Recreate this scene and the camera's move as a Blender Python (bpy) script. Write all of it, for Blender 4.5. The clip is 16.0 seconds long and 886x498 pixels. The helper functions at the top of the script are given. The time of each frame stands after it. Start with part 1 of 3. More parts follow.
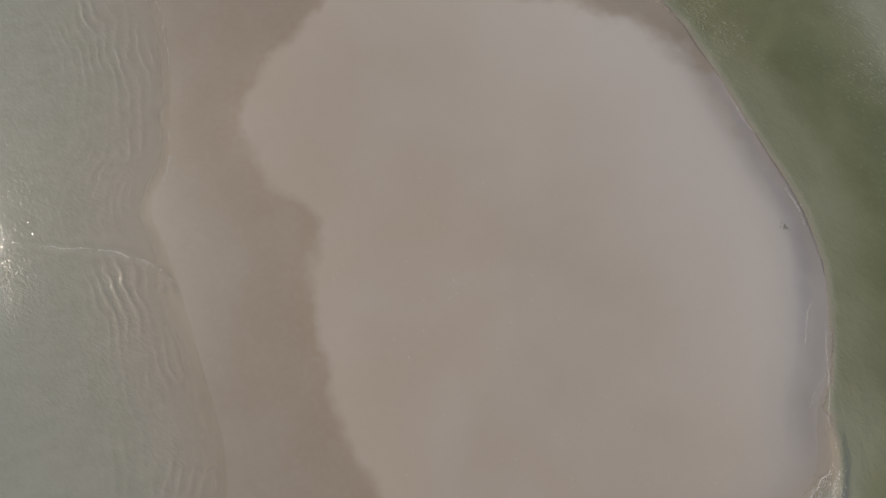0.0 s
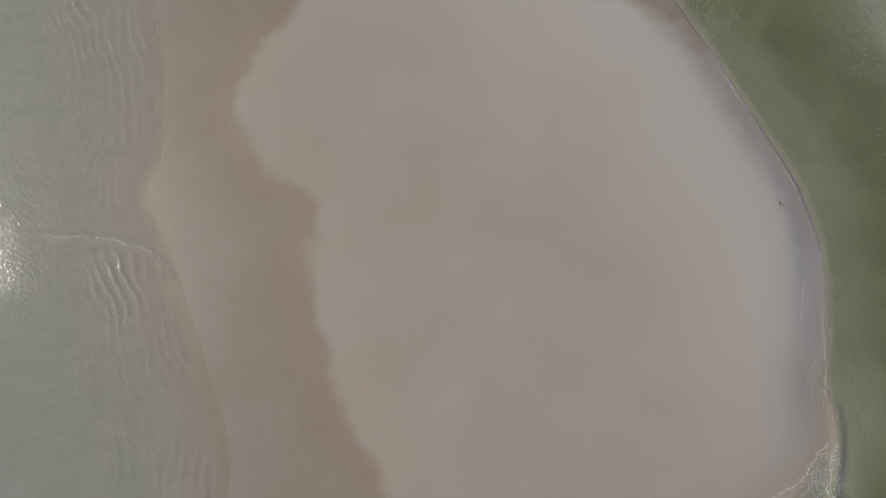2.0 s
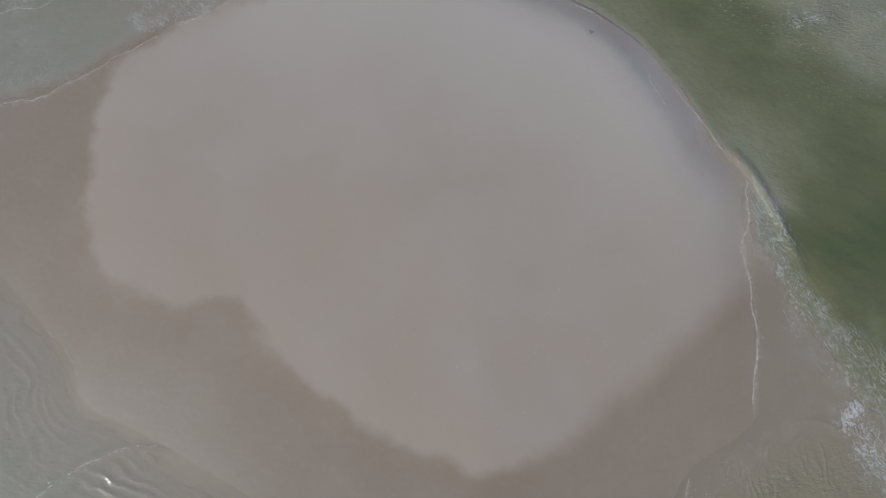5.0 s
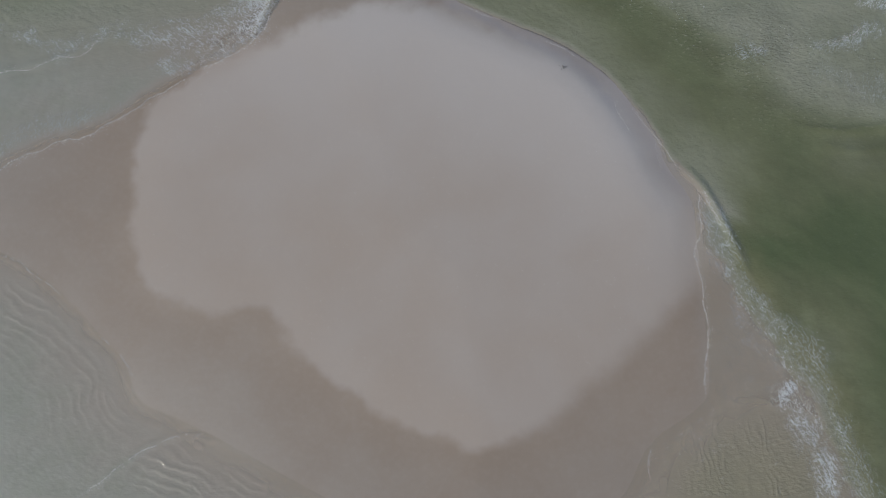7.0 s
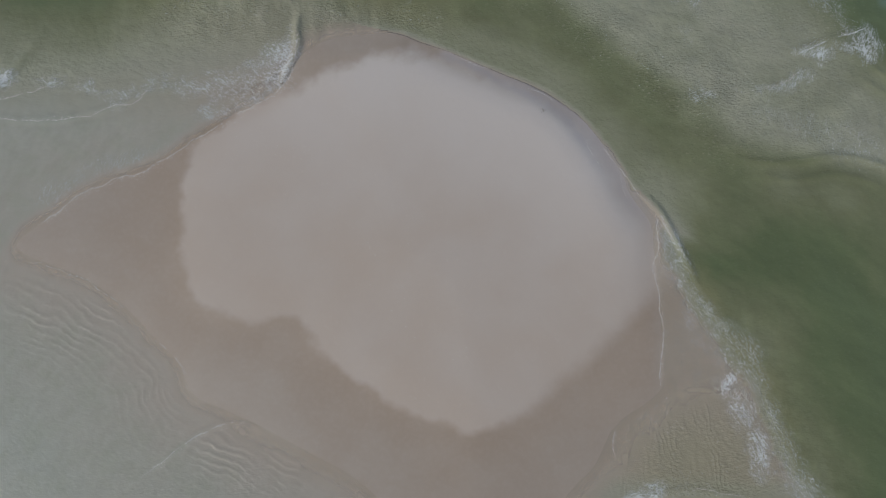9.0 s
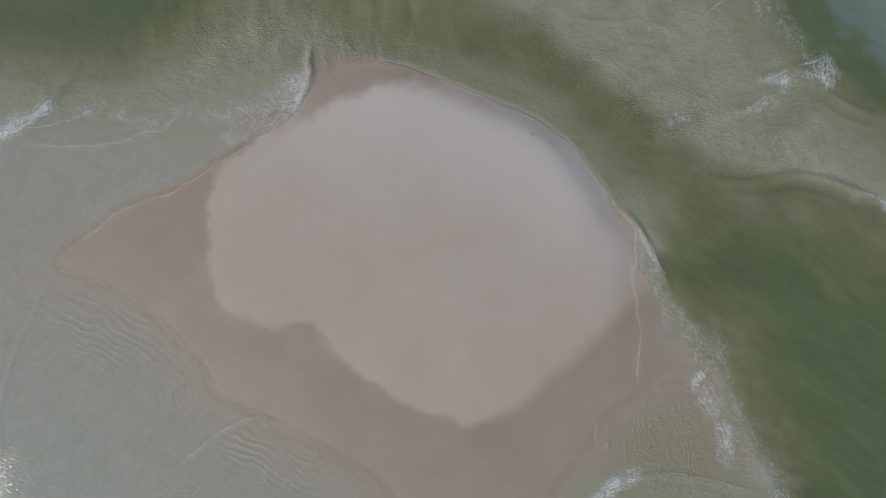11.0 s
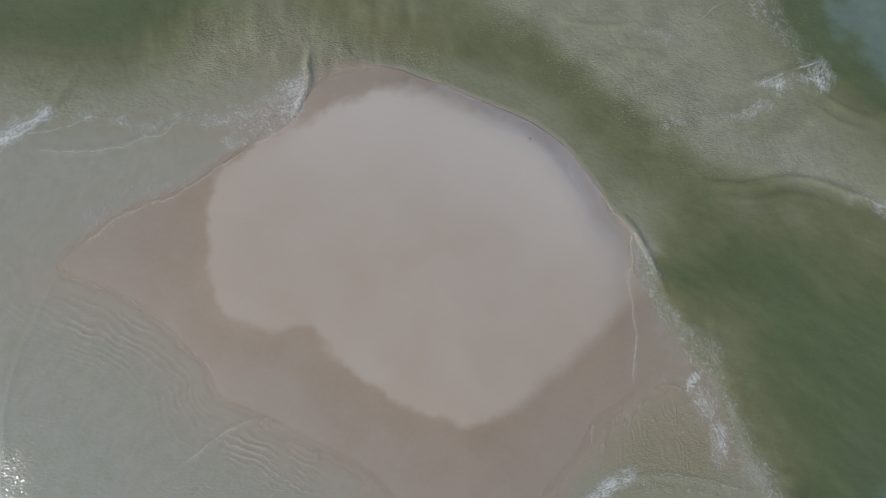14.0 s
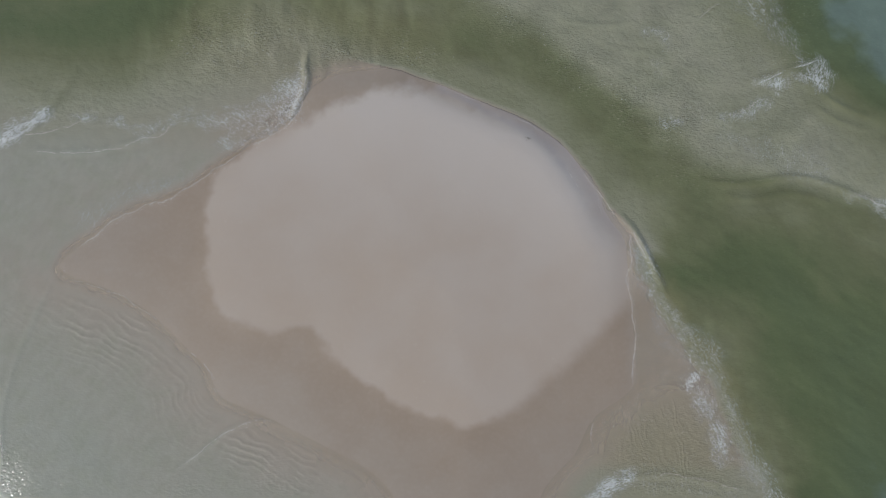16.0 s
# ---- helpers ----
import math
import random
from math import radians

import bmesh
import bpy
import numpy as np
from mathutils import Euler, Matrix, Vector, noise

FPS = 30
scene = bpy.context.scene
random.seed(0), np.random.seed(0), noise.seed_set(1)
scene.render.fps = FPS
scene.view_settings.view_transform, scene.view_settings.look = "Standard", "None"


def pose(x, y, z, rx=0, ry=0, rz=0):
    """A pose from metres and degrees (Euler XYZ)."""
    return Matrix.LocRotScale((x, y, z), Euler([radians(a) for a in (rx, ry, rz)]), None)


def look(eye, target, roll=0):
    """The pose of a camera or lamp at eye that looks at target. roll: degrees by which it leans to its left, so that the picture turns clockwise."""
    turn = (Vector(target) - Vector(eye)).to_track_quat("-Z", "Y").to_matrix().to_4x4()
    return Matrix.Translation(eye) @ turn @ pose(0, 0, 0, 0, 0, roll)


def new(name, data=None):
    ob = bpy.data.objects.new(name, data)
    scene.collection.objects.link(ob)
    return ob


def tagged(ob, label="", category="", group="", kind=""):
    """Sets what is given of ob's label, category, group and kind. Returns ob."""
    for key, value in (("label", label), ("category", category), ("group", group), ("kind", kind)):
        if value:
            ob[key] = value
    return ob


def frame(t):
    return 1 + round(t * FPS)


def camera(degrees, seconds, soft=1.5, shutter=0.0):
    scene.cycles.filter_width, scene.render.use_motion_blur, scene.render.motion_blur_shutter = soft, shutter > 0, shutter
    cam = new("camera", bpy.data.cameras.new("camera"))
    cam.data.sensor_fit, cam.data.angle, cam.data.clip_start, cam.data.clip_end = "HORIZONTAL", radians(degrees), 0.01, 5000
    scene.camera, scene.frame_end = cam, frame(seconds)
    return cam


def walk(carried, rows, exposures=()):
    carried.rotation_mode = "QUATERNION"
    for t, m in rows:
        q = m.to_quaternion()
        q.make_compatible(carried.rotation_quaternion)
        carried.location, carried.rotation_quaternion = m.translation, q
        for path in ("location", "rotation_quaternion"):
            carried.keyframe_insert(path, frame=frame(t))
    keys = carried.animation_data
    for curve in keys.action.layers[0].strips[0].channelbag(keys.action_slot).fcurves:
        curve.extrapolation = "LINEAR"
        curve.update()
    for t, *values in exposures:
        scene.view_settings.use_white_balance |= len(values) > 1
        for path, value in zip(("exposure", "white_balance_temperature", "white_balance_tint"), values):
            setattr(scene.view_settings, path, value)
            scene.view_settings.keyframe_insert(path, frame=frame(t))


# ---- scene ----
cam = camera(84.0, 16.0, 1.1)
# seconds, x, y, height, yaw, elevation of the view, roll
ROWS = [
    (0.0, -2.127, -11.92, 40.976, 42.23, -77.779, 0.103),
    (0.5, -1.892, -12.147, 40.905, 42.252, -78.142, 0.117),
    (1.0, -1.756, -12.286, 40.915, 42.266, -78.276, 0.093),
    (1.5, -1.565, -12.466, 40.88, 42.261, -78.34, 0.039),
    (2.0, -1.344, -12.663, 40.862, 41.384, -78.391, -0.038),
    (2.5, -1.048, -12.887, 40.741, 28.826, -78.547, 0.062),
    (3.0, -0.594, -13.128, 40.693, 8.661, -78.752, 0.001),
    (3.5, -0.388, -13.278, 40.67, 3.908, -78.886, -0.17),
    (4.0, -0.325, -13.292, 40.681, 3.714, -79.088, -0.321),
    (5.0, -0.23, -13.13, 41.9, 2.95, -79.62, -0.33),
    (6.0, -0.12, -12.76, 45.05, 1.94, -80.19, -0.31),
    (6.5, -0.087, -12.55, 47.034, 1.577, -80.477, -0.3),
    (7.0, -0.134, -12.302, 49.264, 1.384, -80.75, -0.221),
    (7.5, -0.202, -11.985, 51.564, 1.246, -81.022, -0.2),
    (8.0, -0.205, -11.658, 53.944, 1.035, -81.242, -0.084),
    (8.5, -0.203, -11.322, 56.648, 0.813, -81.422, -0.027),
    (9.0, -0.209, -10.965, 59.334, 0.581, -81.553, 0.06),
    (10.0, -0.235, -10.3, 63.75, 0.36, -81.86, 0.05),
    (11.0, -0.262, -9.73, 66.42, 0.25, -82.11, 0.04),
    (11.5, -0.265, -9.519, 66.731, 0.221, -82.217, 0.043),
    (12.0, -0.202, -9.331, 66.847, 0.163, -82.347, 0.059),
    (12.5, -0.179, -9.165, 67.033, 0.077, -82.456, 0.061),
    (13.0, -0.169, -8.974, 67.092, 0.14, -82.525, 0.02),
    (13.5, -0.043, -8.798, 67.235, 0.055, -82.57, 0.077),
    (14.0, -0.016, -8.74, 67.248, 0.072, -82.618, 0.053),
    (14.5, 0.0, -8.702, 67.258, 0.0, -82.628, 0.048),
    (15.0, 0.004, -8.669, 67.199, -0.063, -82.64, 0.044),
    (15.5, 0.075, -8.669, 67.146, -0.103, -82.622, 0.063),
    (16.0, 0.133, -8.663, 67.129, -0.13, -82.626, 0.08),
]
# seconds, stops, kelvin, tint: the clip starts warmer and ends a little brighter
EXPOSURES = [(0.0, 0.17, 6930, 9), (2.0, 0.15, 6760, 8.5), (3.5, 0.15, 6420, 8), (6.5, 0.13, 6080, 8), (9.0, 0.22, 6220, 8), (11.5, 0.29, 6330, 8), (16.0, 0.30, 6330, 8)]
walk(cam, [(t, pose(x, y, z, 90 + el, 0, yaw) @ pose(0, 0, 0, 0, 0, roll)) for t, x, y, z, yaw, el, roll in ROWS], EXPOSURES)

# ---- light: a hazy sun, low in the south-west ----
SUN_EL, SUN_FROM = radians(36), Vector((-0.88, -0.47))
world = bpy.data.worlds.new("sky")
scene.world = world
world.use_nodes = True
sky = world.node_tree.nodes.new("ShaderNodeTexSky")
sky.sky_type, sky.sun_disc = "NISHITA", False
sky.sun_elevation, sky.sun_rotation = SUN_EL, math.atan2(SUN_FROM.x, SUN_FROM.y) % (2 * math.pi)
sky.dust_density = 2.0
back = world.node_tree.nodes["Background"]
back.inputs["Strength"].default_value = 0.09
world.node_tree.links.new(sky.outputs["Color"], back.inputs["Color"])
sun = new("sun", bpy.data.lights.new("sun", "SUN"))
sun.data.energy, sun.data.angle, sun.data.color = 2.0, radians(0.6), (1.0, 0.95, 0.88)
sun.matrix_world = look((0, 0, 30), (-30 * SUN_FROM.x, -30 * SUN_FROM.y, 30 - 30 * math.tan(SUN_EL) * SUN_FROM.length))


# ---- plan: a few contours of the bank, in metres ----
def smooth_line(points, closed=False, steps=8):
    """A Catmull-Rom line through a few points."""
    p = np.array(points, float)
    p = np.vstack([p[-1], p, p[:2]]) if closed else np.vstack([2 * p[0] - p[1], p, 2 * p[-1] - p[-2]])
    u = np.linspace(0, 1, steps, endpoint=False)[:, None]
    out = []
    for a, b, c, d in zip(p[:-3], p[1:-2], p[2:-1], p[3:]):
        out.append(0.5 * (2 * b + (c - a) * u + (2 * a - 5 * b + 4 * c - d) * u**2 + (3 * b - a - 3 * c + d) * u**3))
    if not closed:
        out.append(p[-2][None])
    return np.vstack(out)


def line_distance(x, y, line, closed=False):
    """Distance to a line, and the way along it (0 to 1) of the nearest point."""
    ends = np.roll(line, -1, 0) if closed else line[1:]
    starts = line if closed else line[:-1]
    best, way = np.full(x.shape, 1e9), np.zeros(x.shape)
    for i, (a, b) in enumerate(zip(starts, ends)):
        d = b - a
        u = np.clip(((x - a[0]) * d[0] + (y - a[1]) * d[1]) / max(d @ d, 1e-9), 0, 1)
        q = (x - a[0] - u * d[0]) ** 2 + (y - a[1] - u * d[1]) ** 2
        near = q < best
        best[near], way[near] = q[near], ((i + u) / len(starts))[near]
    return np.sqrt(best), way


def inside(x, y, line):
    hit = np.zeros(x.shape, bool)
    for a, b in zip(line, np.roll(line, -1, 0)):
        if a[1] != b[1]:
            hit ^= ((a[1] > y) != (b[1] > y)) & (x < (b[0] - a[0]) * (y - a[1]) / (b[1] - a[1]) + a[0])
    return hit


def signed(x, y, line):
    """Distance to a closed line, positive inside."""
    d = line_distance(x, y, line, True)[0]
    return np.where(inside(x, y, line), d, -d)


def step(a, b, v):
    t = np.clip((v - a) / (b - a), 0, 1)
    return t * t * (3 - 2 * t)


RNG = np.random.default_rng(7)
LATTICE = RNG.random((256, 256))


def value_noise(x, y, octaves=4):
    """Smooth noise, about -1 to 1, with lumps one unit wide."""
    total, gain, norm = np.zeros(np.shape(x)), 1.0, 0.0
    for k in range(octaves):
        ix, iy = np.floor(x).astype(int), np.floor(y).astype(int)
        fx, fy = x - ix, y - iy
        fx, fy = fx * fx * (3 - 2 * fx), fy * fy * (3 - 2 * fy)
        at = lambda i, j: LATTICE[(ix + i + 37 * k) % 256, (iy + j + 91 * k) % 256]
        total += gain * ((at(0, 0) * (1 - fx) + at(1, 0) * fx) * (1 - fy) + (at(0, 1) * (1 - fx) + at(1, 1) * fx) * fy - 0.5)
        norm += gain
        x, y, gain = x * 2.03 + 11.3, y * 2.03 + 5.7, gain * 0.5
    return 2 * total / norm


DRY = smooth_line([(-32.4, 2.9), (-32.6, 7), (-31.2, 10.8), (-27.8, 13.9), (-24.2, 16.6), (-21.2, 18.2), (-17, 18.9), (-14.6, 20.8), (-11.2, 22.2), (-7, 23), (-2.2, 23.4), (3.6, 21.8),
                   (9.6, 18.9), (14.2, 16), (17.6, 11.4), (20.2, 7), (22.2, 3.1), (23.2, -0.8), (23.5, -4.7), (22.3, -9.3), (19.2, -13), (16.1, -15.9),
                   (12.2, -18.9), (9.2, -21.4), (6.2, -23.1), (3, -23.4), (-0.4, -22.6), (-4.1, -21.6), (-8.6, -18.6), (-13.4, -15.8), (-15.4, -13.6), (-16.3, -11.6),
                   (-18.6, -10.8), (-22.8, -11.1), (-26.4, -10.3), (-29.4, -8.6), (-31.2, -5.8), (-32, -2)], True)
WATERLINE = smooth_line([(-52.3, -2.6), (-50.2, 0.1), (-46.6, 3.1), (-42.8, 5.4), (-38.3, 7.1), (-34.8, 9.2), (-31, 11.8), (-27.6, 14.4), (-23.7, 16.6), (-20.9, 19.1), (-19.5, 21.9),
                         (-17.5, 24.2), (-13.1, 25.7), (-6.9, 26.1), (-3.7, 25), (0.4, 23.5), (6.1, 21), (10.9, 19), (14.1, 17.1), (17.2, 14.5), (19.5, 11.4), (21.8, 7.6), (22.9, 4.6),
                         (25.1, 1), (25.4, -3.8), (25.6, -8.4), (25.8, -12.9), (25.2, -18.5), (19.9, -22.5), (17.4, -26.8), (13, -31.7), (10, -40), (6, -52), (-1, -50), (-4, -40),
                         (-6.1, -32.5), (-9.8, -28.8), (-14, -26.6), (-20, -23.7), (-25.6, -21.2), (-29.3, -19.6), (-31.3, -16), (-34.5, -13), (-37.7, -10), (-42.6, -6.6), (-47.4, -4.7)], True)
DROP = smooth_line([(-30, 47), (-19, 32), (-13, 28), (-7, 26.4), (-3.7, 25.1), (0.4, 23.9), (6.1, 21.3), (10.9, 19.2), (14.1, 17.4), (17.2, 15), (19.9, 12.1), (23.7, 6.1), (26.1, 3.1),
                    (28.4, -1.6), (30.4, -7.2), (32.8, -12), (35.3, -15.1), (38, -19.5), (39.5, -24.2), (41.3, -28.8), (44, -36), (50, -60)])
CHANNEL = smooth_line([(-40, 46), (-20, 37.5), (-4, 31), (5, 27.5), (14, 23), (22, 14.5), (30, 6), (42, -1), (53, -13), (60, -34), (64, -70)])
GULLY = smooth_line([(-120, 44), (-68, 34), (-52, 31), (-42, 36), (-36, 60)])
SHOAL = smooth_line([(9, 48), (16, 38), (26, 27), (38, 20), (50, 17), (70, 12)])
FAR_EDGE = smooth_line([(-14, 50), (-4, 41), (6.2, 36), (13.6, 32.4), (19.3, 28), (25.6, 22.4), (32, 17.4), (36.5, 12), (47, 9.6), (57, 7), (70, 1)])
OUTER_DEEP = smooth_line([(66, 90), (61, 46), (65, 32), (88, 22)])
# where dark mineral sand and painted sky reflection lie along the steep face
STREAK = smooth_line([(-2, 24), (0.6, 22.9), (4.4, 21.2), (7.6, 19.2), (10.8, 17.7), (14, 15.6), (16.3, 12.9), (18.2, 9.6), (20.4, 5.6), (22.4, 1)])


def bed(x, y):
    """Height of the sand: the bank, its wet apron, the flats and the channel. Mean water stands at 0."""
    sd, dry = signed(x, y, WATERLINE), signed(x, y, DRY)
    wobble = value_noise(x / 6, y / 6, 3)
    drop = line_distance(x, y, DROP)[0]
    face = np.exp(-((drop / 11) ** 2)) * step(-20, 2, y)
    land = 0.016 * np.maximum(sd, 0) + 0.22 * step(-3.0, 5.0, dry + 0.6 * wobble) * step(0, 5, sd) + 0.10 * step(4, 18, dry)
    land = np.minimum(land, 0.8) + 0.30 * face * step(-0.3, 3.2, sd + 0.5 * wobble)
    out = np.maximum(-sd, 0)
    # side of the drop on which the channel lies
    east = ~inside(x, y, np.vstack([DROP, [(50, -400), (-400, -400), (-400, 47)]]))
    fall, steep = np.where(east, drop, 0.0), step(0, 9, y)
    thin = np.where(east, 0.0, np.exp(-((drop / 8) ** 4)) * step(4, -6, y) * step(-32, -26, y)) + np.exp(-(((x - 29) / 9) ** 2) - ((y + 19) / 11) ** 2)
    sea = ((0.010 + 0.008 * step(5, -5, x) * step(3, -6, y)) * np.minimum(out, 30) + 0.03 * step(0, 4, out)) * (1 - 0.85 * np.minimum(thin, 1))
    sea += 0.07 * step(0, 4, out) * step(-26, -34, x) * step(-4, 2, y)
    sea += (0.30 + (0.45 + 0.1 * steep) * step(-8, 2, x)) * step(0, 2.4 - 1.1 * steep, np.where(east, fall + 0.7 * steep, 0) * (1 + 0.3 * wobble)) * step(0, 1.1, out)
    sea += 0.45 * step(-26.5, -32, y) * step(13, 21, x) * step(0, 4, out)
    sea += (0.3 * step(17, 26, y + 1.5 * wobble) + 0.75 * step(25.5, 35, y + 1.5 * wobble)) * step(8, -4, x) * step(0.5, 4.5, out)
    ch, along = line_distance(x, y, CHANNEL)
    width = np.maximum(5.0, 1.0 + 18.5 * along)
    sea += np.maximum(0.5, 3.3 * along - 0.1) * np.exp(-((ch / width) ** 2)) * step(0.0, 4.0, out) * step(0, 4, fall)
    gu, _ = line_distance(x, y, GULLY)
    sea += 1.6 * np.exp(-((gu / 9.5) ** 2)) * step(2, 12, out)
    sh, _ = line_distance(x, y, SHOAL)
    sea -= 0.62 * np.exp(-((sh / 15.0) ** 2)) * np.minimum(sea, 1)
    # the dark channel under the bank, and the even shoal beyond its far edge
    beyond = np.where(inside(x, y, np.vstack([FAR_EDGE, [(400, -60), (400, 400), (-14, 400)]])), 1, -1) * line_distance(x, y, FAR_EDGE)[0]
    shoal = step(-2.6, 2.2, beyond + 2.2 * wobble)
    run = (1.3 + 0.85 * step(1, 7, fall) + 0.25 * wobble) * (1 - shoal) + (0.92 + 0.12 * wobble) * shoal
    mask = east * step(-3, 7, y) * step(-16, -4, x) * step(0, 1.2, out)
    sea = sea * (1 - mask) + run * mask
    od, _ = line_distance(x, y, OUTER_DEEP)
    sea += 4.8 * np.exp(-((od / 11) ** 2))
    sea += 0.15 * wobble * np.minimum(sea, 1)
    sea += 4 * step(90, 900, np.hypot(x, y))
    return np.where(sd > 0, land, -np.maximum(sea, 0.0)) + 0.012 * np.clip(sd, -1, 1) + 0.003 * value_noise(x / 1.5, y / 1.5, 2), sd, dry, face


CRESTS = []


def crest(points, high, wide):
    """A low wave: its line, its height and the width of the raised water."""
    CRESTS.append((smooth_line(points), high, wide))


crest([(-63.7, 15.1), (-59.5, 17.1), (-55.9, 20.3), (-52.7, 25.5)], 0.2, 0.8)
crest([(-21.4, 19.1), (-19.5, 23.8), (-19.7, 26.6), (-19.5, 28.8)], 0.26, 0.45)
crest([(-18.3, 22.5), (-17.1, 25.1), (-17.2, 27.3)], 0.06, 0.4)
crest([(-59.6, 14.3), (-50.7, 13.8), (-42.1, 15.9), (-37.6, 18.7)], 0.06, 0.5)
crest([(24.4, 4.9), (26.5, 2.7), (28.6, -1.6), (30.5, -6.1)], 0.22, 0.42)
crest([(16.5, -33), (21.4, -31.1), (24.1, -30), (27.7, -29.6), (33.5, -30.2), (40, -31.7)], 0.1, 0.45)
crest([(20.2, -32.8), (25.4, -31.4), (31.2, -31.4), (37.7, -33)], 0.05, 0.6)
crest([(27.5, -18.7), (30.2, -18.4), (32.3, -19)], 0.05, 0.35)
crest([(43.6, 24), (47, 24.8), (50.3, 26.2), (55.2, 27.7)], 0.2, 0.7)
crest([(36.5, 9.7), (42.4, 9.2), (48.9, 10.2), (54.3, 9.1), (61.8, 5.6)], 0.22, 0.5)
crest([(38, 7.6), (43, 7), (49, 7.8), (55, 6.2)], 0.12, 0.5)
crest([(54, 23), (57, 20.6), (61, 18.8)], 0.12, 0.45)
crest([(53, 21), (56, 18.6), (60, 17)], 0.10, 0.45)
crest([(22, 31), (27, 29), (33, 29)], 0.07, 0.5)
crest([(17, 34), (23, 33), (30, 33.5)], 0.07, 0.5)
crest([(36.8, 33.1), (41.5, 36.7)], 0.1, 0.7)
crest([(37.5, 17.8), (41.6, 19), (46.2, 21.7)], 0.09, 0.6)
crest([(27.8, 17.8), (32.6, 17.8), (36.6, 17)], 0.06, 0.6)
crest([(24.8, 22.6), (27.9, 20.5), (33.6, 20.5)], 0.05, 0.7)
crest([(-52.2, -1.2), (-52, -3.2), (-53.4, -5.1), (-55.3, -10.1), (-57, -15.3), (-57.9, -21.2), (-57.5, -25.5), (-56.5, -29)], 0.035, 0.45)
crest([(-36.6, -30.3), (-34.2, -28.5), (-30.7, -25.9), (-28, -23.9), (-25.3, -22.9), (-22.6, -22.8), (-18, -23.6), (-14.5, -25)], 0.035, 0.3)
crest([(-60.9, -1.3), (-58.8, -3.2), (-57.4, -5.5)], 0.02, 0.5)


def turned(x, y, angle, along, across):
    """Places counted along and across a slanting direction, in lengths of their own."""
    c, s = math.cos(radians(angle)), math.sin(radians(angle))
    return (x * c + y * s) / along, (y * c - x * s) / across


def ripple_fields(x, y, sd):
    """Where in its run each shore ripple stands, and how strong it is."""
    out = np.maximum(-sd, 0)
    bend = value_noise(x / 5, y / 5, 3)
    west = step(4, -6, x) * step(6, 0, y) * (1 - step(-46, -51, x) * step(-9, -5, y))
    phase = out / 0.95 + 1.3 * value_noise(x / 6 + 3, y / 6, 2) + 0.5 * value_noise(x / 2.0, y / 2.0 + 30, 3)
    near = step(0.0, 2.2, out) * step(12, 4.5, out)
    # crests break off after a metre or three
    u, v = turned(x, y, -40, 3.4, 1.6)
    broken = step(-0.5, 0.2, value_noise(u, v + 9, 3))
    strong = 1.25 * west * near * broken * (1 - 0.5 * step(-26, -33, x) * step(-13, -19, y)) * (0.45 + 0.75 * step(-0.3, 0.3, value_noise(x / 8 + 5, y / 8, 2)))
    # rills that run down the southern apron and the northern neck
    fan = np.arctan2(x - 24, 6 - y) * 40 + 1.8 * bend + 1.4 * value_noise(x / 1.6, y / 4, 3)
    apron = np.exp(-(((x - 26) / 8.5) ** 4) - ((y + 24.5) / 6.2) ** 4) * (out > 0)
    neck = np.exp(-(((x + 11) / 6) ** 2) - ((y - 28) / 2.6) ** 2) * (out > 0)
    phase = np.where(apron > 0.2, fan, np.where(neck > 0.25, (x + 0.3 * y + bend) / 1.1, phase))
    rill = step(-0.45, 0.35, value_noise(x / 0.9, y / 3.0 + 20, 3))
    return phase, np.where(apron > 0.2, 1.05 * rill * np.minimum(1, 1.4 * (apron - 0.2)) * step(0, 4, out + 2 * bend), np.where(neck > 0.25, neck - 0.25, strong * step(0.2, 0.08, np.maximum(apron, neck))))


def water_height(x, y, sd):
    """The surface of the water: chop, ripples that follow the shore, and a few low crests."""
    out = np.maximum(-sd, 0)
    bend = value_noise(x / 5, y / 5, 3)
    z = 0.030 * value_noise(x / 1.3, y / 1.3, 3) * step(2, 9, out) * (1 - 0.9 * step(4, -8, x) * step(14, 4, y) * (1 - 0.25 * step(-24, -32, y) * step(-26, -36, x)))
    for line, high, wide in CRESTS:
        d, along = line_distance(x, y, line)
        rise = np.sin(math.pi * np.clip(along, 0.02, 0.98)) ** 0.5
        z += high * rise * np.exp(-(((d + 0.2 * bend) / wide) ** 2))
    return z * step(-0.2, 0.5, out)


# ---- materials ----
def material(name):
    m = bpy.data.materials.new(name)
    m.use_nodes = True
    return m, m.node_tree.nodes, m.node_tree.links, m.node_tree.nodes["Principled BSDF"]


def node(nodes, kind, **values):
    n = nodes.new(kind)
    for key, value in values.items():
        n.inputs[key.replace("_", " ")].default_value = value
    return n


def noise_node(nodes, links, scale, detail=4.0, rough=0.55):
    n = node(nodes, "ShaderNodeTexNoise", Scale=scale, Detail=detail, Roughness=rough)
    links.new(coords(nodes).outputs["Object"], n.inputs["Vector"])
    return n.outputs["Fac"]


def coords(nodes):
    for n in nodes:
        if n.bl_idname == "ShaderNodeTexCoord":
            return n
    return nodes.new("ShaderNodeTexCoord")


def maths(nodes, links, how, a, b=0.0, c=0.0, clamp=False):
    n = nodes.new("ShaderNodeMath")
    n.operation, n.use_clamp = how, clamp
    for i, v in enumerate((a, b, c)):
        if isinstance(v, (int, float)):
            n.inputs[i].default_value = v
        else:
            links.new(v, n.inputs[i])
    return n.outputs[0]


